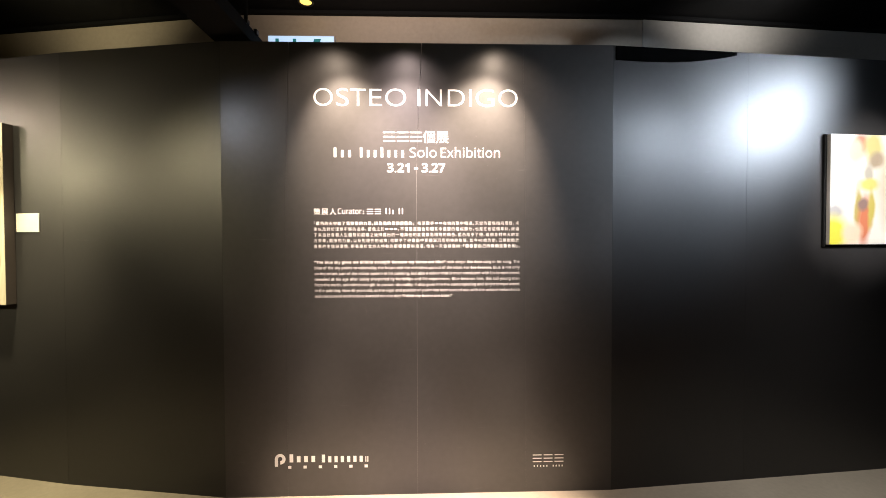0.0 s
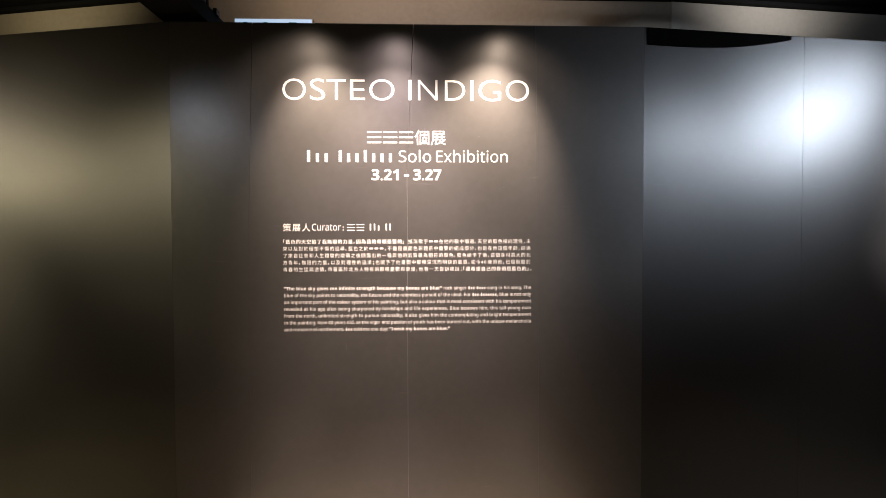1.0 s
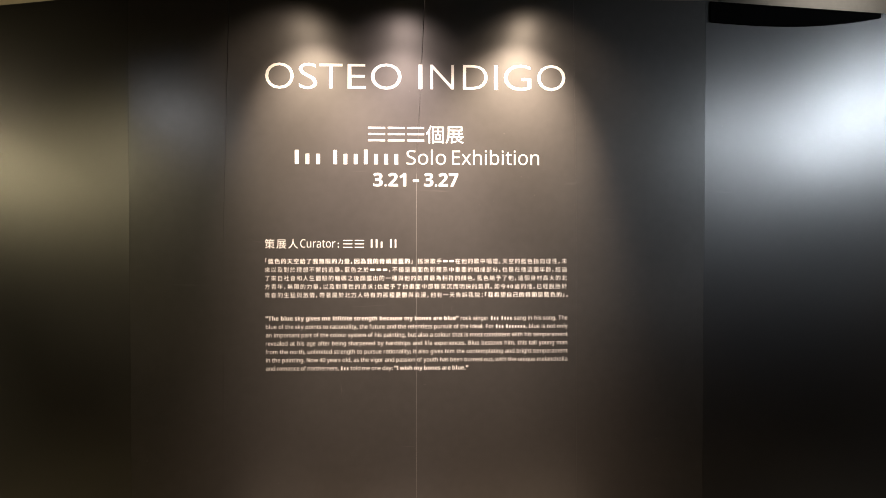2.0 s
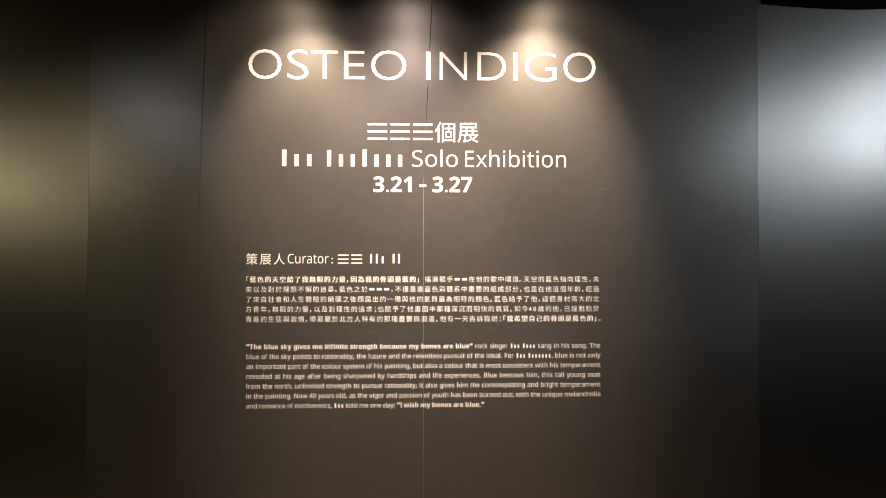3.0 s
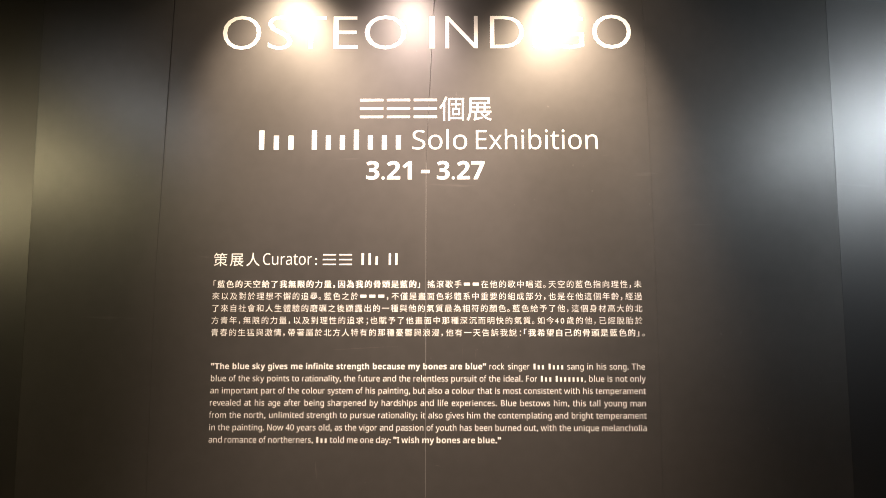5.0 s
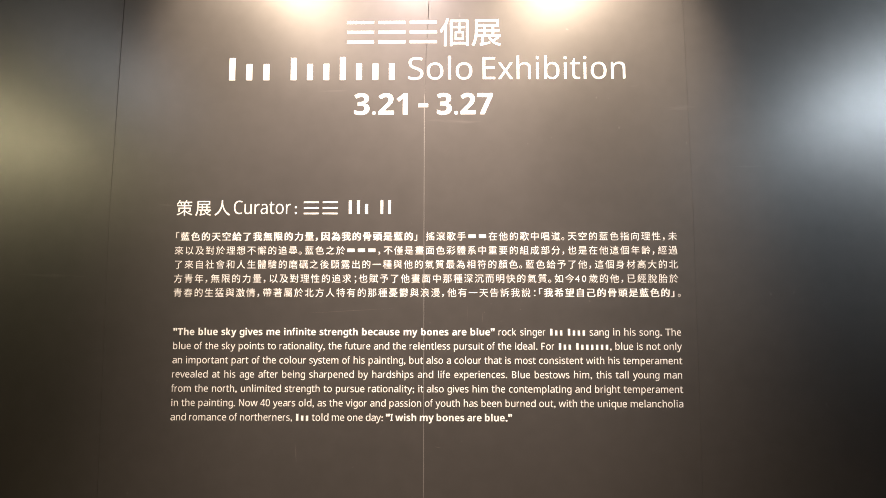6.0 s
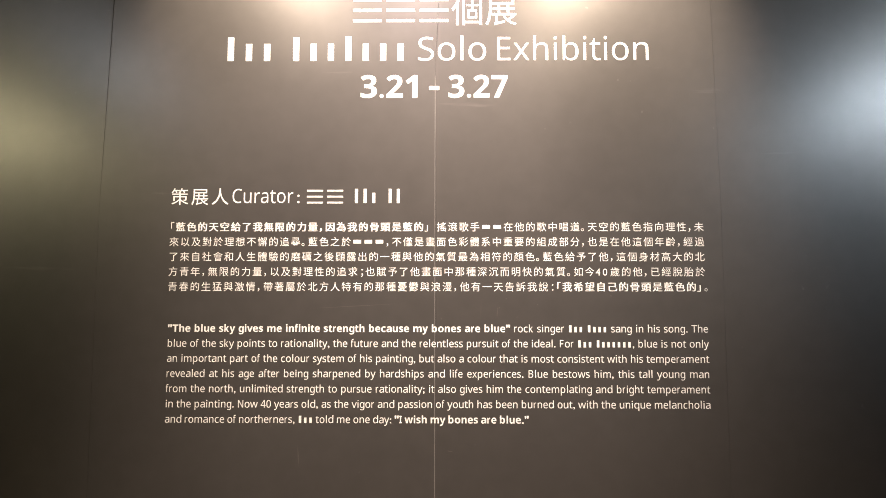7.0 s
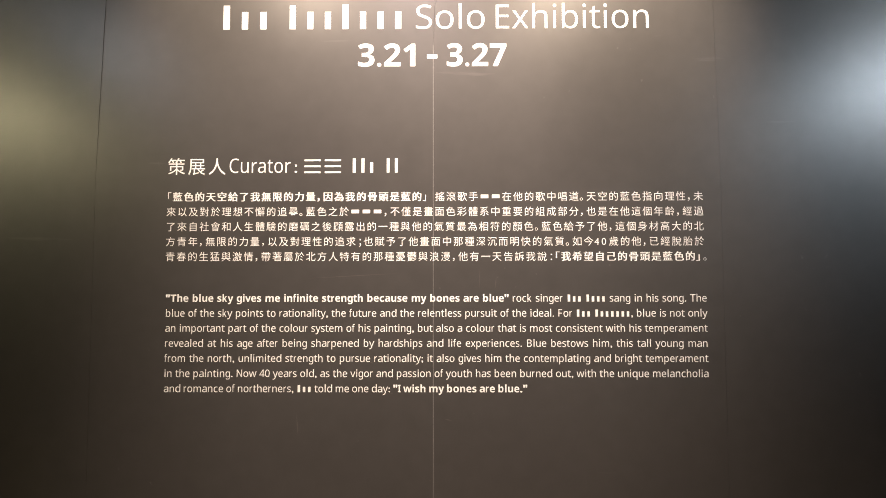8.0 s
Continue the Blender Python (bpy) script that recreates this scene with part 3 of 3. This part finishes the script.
def patch_paint(name, ground, patches):
    """Soft-edged patches of colour on a pale ground; each is x, z, half width, half height and a colour, in metres."""
    m = bpy.data.materials.new(name)
    m.use_nodes = True
    nt = m.node_tree
    b = nt.nodes["Principled BSDF"]
    b.inputs["Roughness"].default_value = 0.55
    tc = nt.nodes.new("ShaderNodeTexCoord")
    wob = nt.nodes.new("ShaderNodeTexNoise")
    wob.inputs["Scale"].default_value = 5.0
    wob.inputs["Detail"].default_value = 4
    nt.links.new(tc.outputs["Object"], wob.inputs["Vector"])
    off = nt.nodes.new("ShaderNodeVectorMath")
    off.operation = "MULTIPLY_ADD"
    off.inputs[1].default_value = (0.07, 0.0, 0.07)
    nt.links.new(wob.outputs["Color"], off.inputs[0])
    nt.links.new(tc.outputs["Object"], off.inputs[2])
    colour = None
    for x, z, rx, rz, c in patches:
        mp = nt.nodes.new("ShaderNodeMapping")
        mp.inputs["Location"].default_value = (-(x + 0.035) / rx, 0, -(z + 0.035) / rz)
        mp.inputs["Scale"].default_value = (1 / rx, 0.0, 1 / rz)
        nt.links.new(off.outputs[0], mp.inputs["Vector"])
        ln = nt.nodes.new("ShaderNodeVectorMath")
        ln.operation = "LENGTH"
        nt.links.new(mp.outputs["Vector"], ln.inputs[0])
        rg = nt.nodes.new("ShaderNodeMapRange")
        rg.inputs["From Min"].default_value, rg.inputs["From Max"].default_value = 1.75, 0.85
        nt.links.new(ln.outputs["Value"], rg.inputs["Value"])
        mx = nt.nodes.new("ShaderNodeMix")
        mx.data_type = "RGBA"
        nt.links.new(rg.outputs["Result"], mx.inputs["Factor"])
        if colour is None:
            mx.inputs[6].default_value = (*ground, 1)
        else:
            nt.links.new(colour, mx.inputs[6])
        mx.inputs[7].default_value = (*c, 1)
        colour = mx.outputs[2]
    nt.links.new(colour, b.inputs["Base Color"])
    weave = nt.nodes.new("ShaderNodeTexNoise")
    weave.inputs["Scale"].default_value = 160
    bp = nt.nodes.new("ShaderNodeBump")
    bp.inputs["Strength"].default_value = 0.25
    bp.inputs["Distance"].default_value = 0.002
    nt.links.new(tc.outputs["Object"], weave.inputs["Vector"])
    nt.links.new(weave.outputs["Fac"], bp.inputs["Height"])
    nt.links.new(bp.outputs["Normal"], b.inputs["Normal"])
    return m


M_PAINT_R = patch_paint("bright_abstract_paint", (0.74, 0.72, 0.67), [
    (0.238, 0.70, 0.05, 0.055, (0.62, 0.22, 0.15)), (0.19, 0.65, 0.05, 0.06, (0.74, 0.55, 0.42)), (0.34, 0.68, 0.05, 0.08, (0.56, 0.50, 0.20)),
    (0.37, 0.59, 0.05, 0.04, (0.36, 0.28, 0.20)), (0.31, 0.50, 0.025, 0.05, (0.45, 0.42, 0.36)), (0.31, 0.425, 0.06, 0.035, (0.68, 0.60, 0.16)),
    (0.03, 0.225, 0.06, 0.035, (0.42, 0.40, 0.42)), (0.03, 0.075, 0.09, 0.09, (0.66, 0.62, 0.05)), (0.22, 0.26, 0.02, 0.10, (0.46, 0.38, 0.12)),
    (0.277, 0.16, 0.04, 0.13, (0.58, 0.18, 0.09)), (0.257, 0.275, 0.03, 0.03, (0.26, 0.17, 0.16)), (0.325, 0.25, 0.022, 0.10, (0.52, 0.45, 0.10)),
    (0.18, 0.08, 0.06, 0.06, (0.74, 0.58, 0.44)), (0.62, 0.38, 0.16, 0.26, (0.50, 0.40, 0.26))])
M_PAINT_L = canvas_paint("pale_ochre_paint", [(0.30, (0.30, 0.26, 0.18)), (0.45, (0.62, 0.55, 0.40)), (0.60, (0.72, 0.68, 0.55)), (0.72, (0.40, 0.34, 0.22))], 4.0, (3, 1, 0.5), 0.8)


def build_picture(place, width, height, paint, side, depth, label, rimmed=False):
    """A canvas with its own deep sides and, where asked, a dark rim for its shadow on the wall."""
    pic = thing("painting", place, label, "painting", "paintings on the wall")
    back = 0.018 if rimmed else 0.001
    if rimmed:
        # thin black board in place of the shadow beside and below the canvas
        part("shadow_rim", box(-0.016, width + 0.016, -back, -0.001, -0.018, height + 0.004, 0.002), M_BLACK, pic, "dark rim for the shadow round the canvas")
    part("stretcher", box(0, width, -depth, -back, 0, height, 0.003), side, pic, "canvas turned round the stretcher")
    part("canvas", box(0.001, width - 0.001, -depth - 0.003, -depth, 0.001, height - 0.001, 0.001), paint, pic)
    return pic


def build_hangings():
    build_picture(RIGHT_2 @ pose(0.600, 0, 1.643), 0.92, 0.771, M_PAINT_R, M_EDGE, 0.042, "bright abstract painting on a deep canvas with a dark shadow rim", True)
    build_picture(LEFT_2 @ pose(-1.560, 0, 1.243), 1.15, 1.25, M_PAINT_L, M_DARK_EDGE, 0.062, "tall pale ochre painting with dark brown sides on the wall")
    card = thing("label_card", LEFT_2 @ pose(-0.394, 0, 1.747), "blank-looking cream label card on the wall", "label card")
    part("card", box(0, 0.196, -0.006, -0.0005, 0, 0.129, 0.0015), M_CARD, card)


# ------------------------------------------------------------- above the wall
def build_overhead():
    beam = thing("cable_tray", pose(-1.355, 0, 3.01), "black painted cable tray running under the ceiling", "cable tray")
    part("tray", box(0, 0.245, -6.0, 0.66, 0.0, 0.006, 0.001), M_BLACK, beam)
    part("side_rail", box(0, 0.004, -6.0, 0.66, 0.0065, 0.090, 0.001), M_BLACK, beam)
    part("side_rail", box(0.241, 0.245, -6.0, 0.66, 0.0065, 0.090, 0.001), M_BLACK, beam)
    for y in (-5.2, -3.8, -2.4, -1.0, 0.30):
        part("hanger", box(0.110, 0.130, y, y + 0.02, 0.007, CEILING_Z - 3.01, 0.001), M_BLACK, beam)
    for k, (y, h) in enumerate(((0.02, 0.014), (0.16, 0.022), (0.33, 0.012), (0.47, 0.018))):
        part("clip", box(0.236, 0.258, y, y + 0.035, 0.080, 0.091 + h, 0.002), M_METAL, beam)
    sign = thing("exit_sign", pose(-1.143, 0.458, 3.015), "lit white exit sign box with green marks behind the wall", "exit sign")
    part("housing", box(0, 0.502, 0.004, 0.06, 0, 0.219, 0.004), M_BULK_GREY, sign)
    part("diffuser", box(0.006, 0.496, 0, 0.004, 0.006, 0.209, 0.001), M_SIGN, sign, "glowing white panel")
    for x0, x1, lean in ((0.06, 0.085, 0.0), (0.19, 0.215, 0.0), (0.30, 0.35, 0.05)):
        bm = bmesh.new()
        vs = [bm.verts.new(p) for p in ((x0, 0, 0.02), (x1, 0, 0.02), (x1 + lean, 0, 0.188), (x0 + lean, 0, 0.188))]
        bm.faces.new(vs)
        part("green_mark", raised(bm, 0.002), M_GREEN, sign, "green mark")
    for x in (0.10, 0.38):
        part("bracket", box(x, x + 0.020, 0.055, 0.2415, 0.10, 0.13, 0.001), M_METAL, sign)
    # black sheet with a bowed lower edge, standing in for shade along the top of the wing
    strip = thing("shade_strip", RIGHT_1, "black sheet with a bowed lower edge for the shade at the wall top", "felt strip")
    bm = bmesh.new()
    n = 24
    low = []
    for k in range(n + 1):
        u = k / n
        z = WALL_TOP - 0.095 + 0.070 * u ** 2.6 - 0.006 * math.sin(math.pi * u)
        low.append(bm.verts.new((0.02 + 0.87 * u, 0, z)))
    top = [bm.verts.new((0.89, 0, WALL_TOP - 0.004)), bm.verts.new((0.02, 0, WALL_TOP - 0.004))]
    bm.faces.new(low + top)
    part("felt", raised(bm, 0.006), M_STRIP_SHADE, strip)


build_lamps()
build_overhead()
build_hangings()
build_writing()
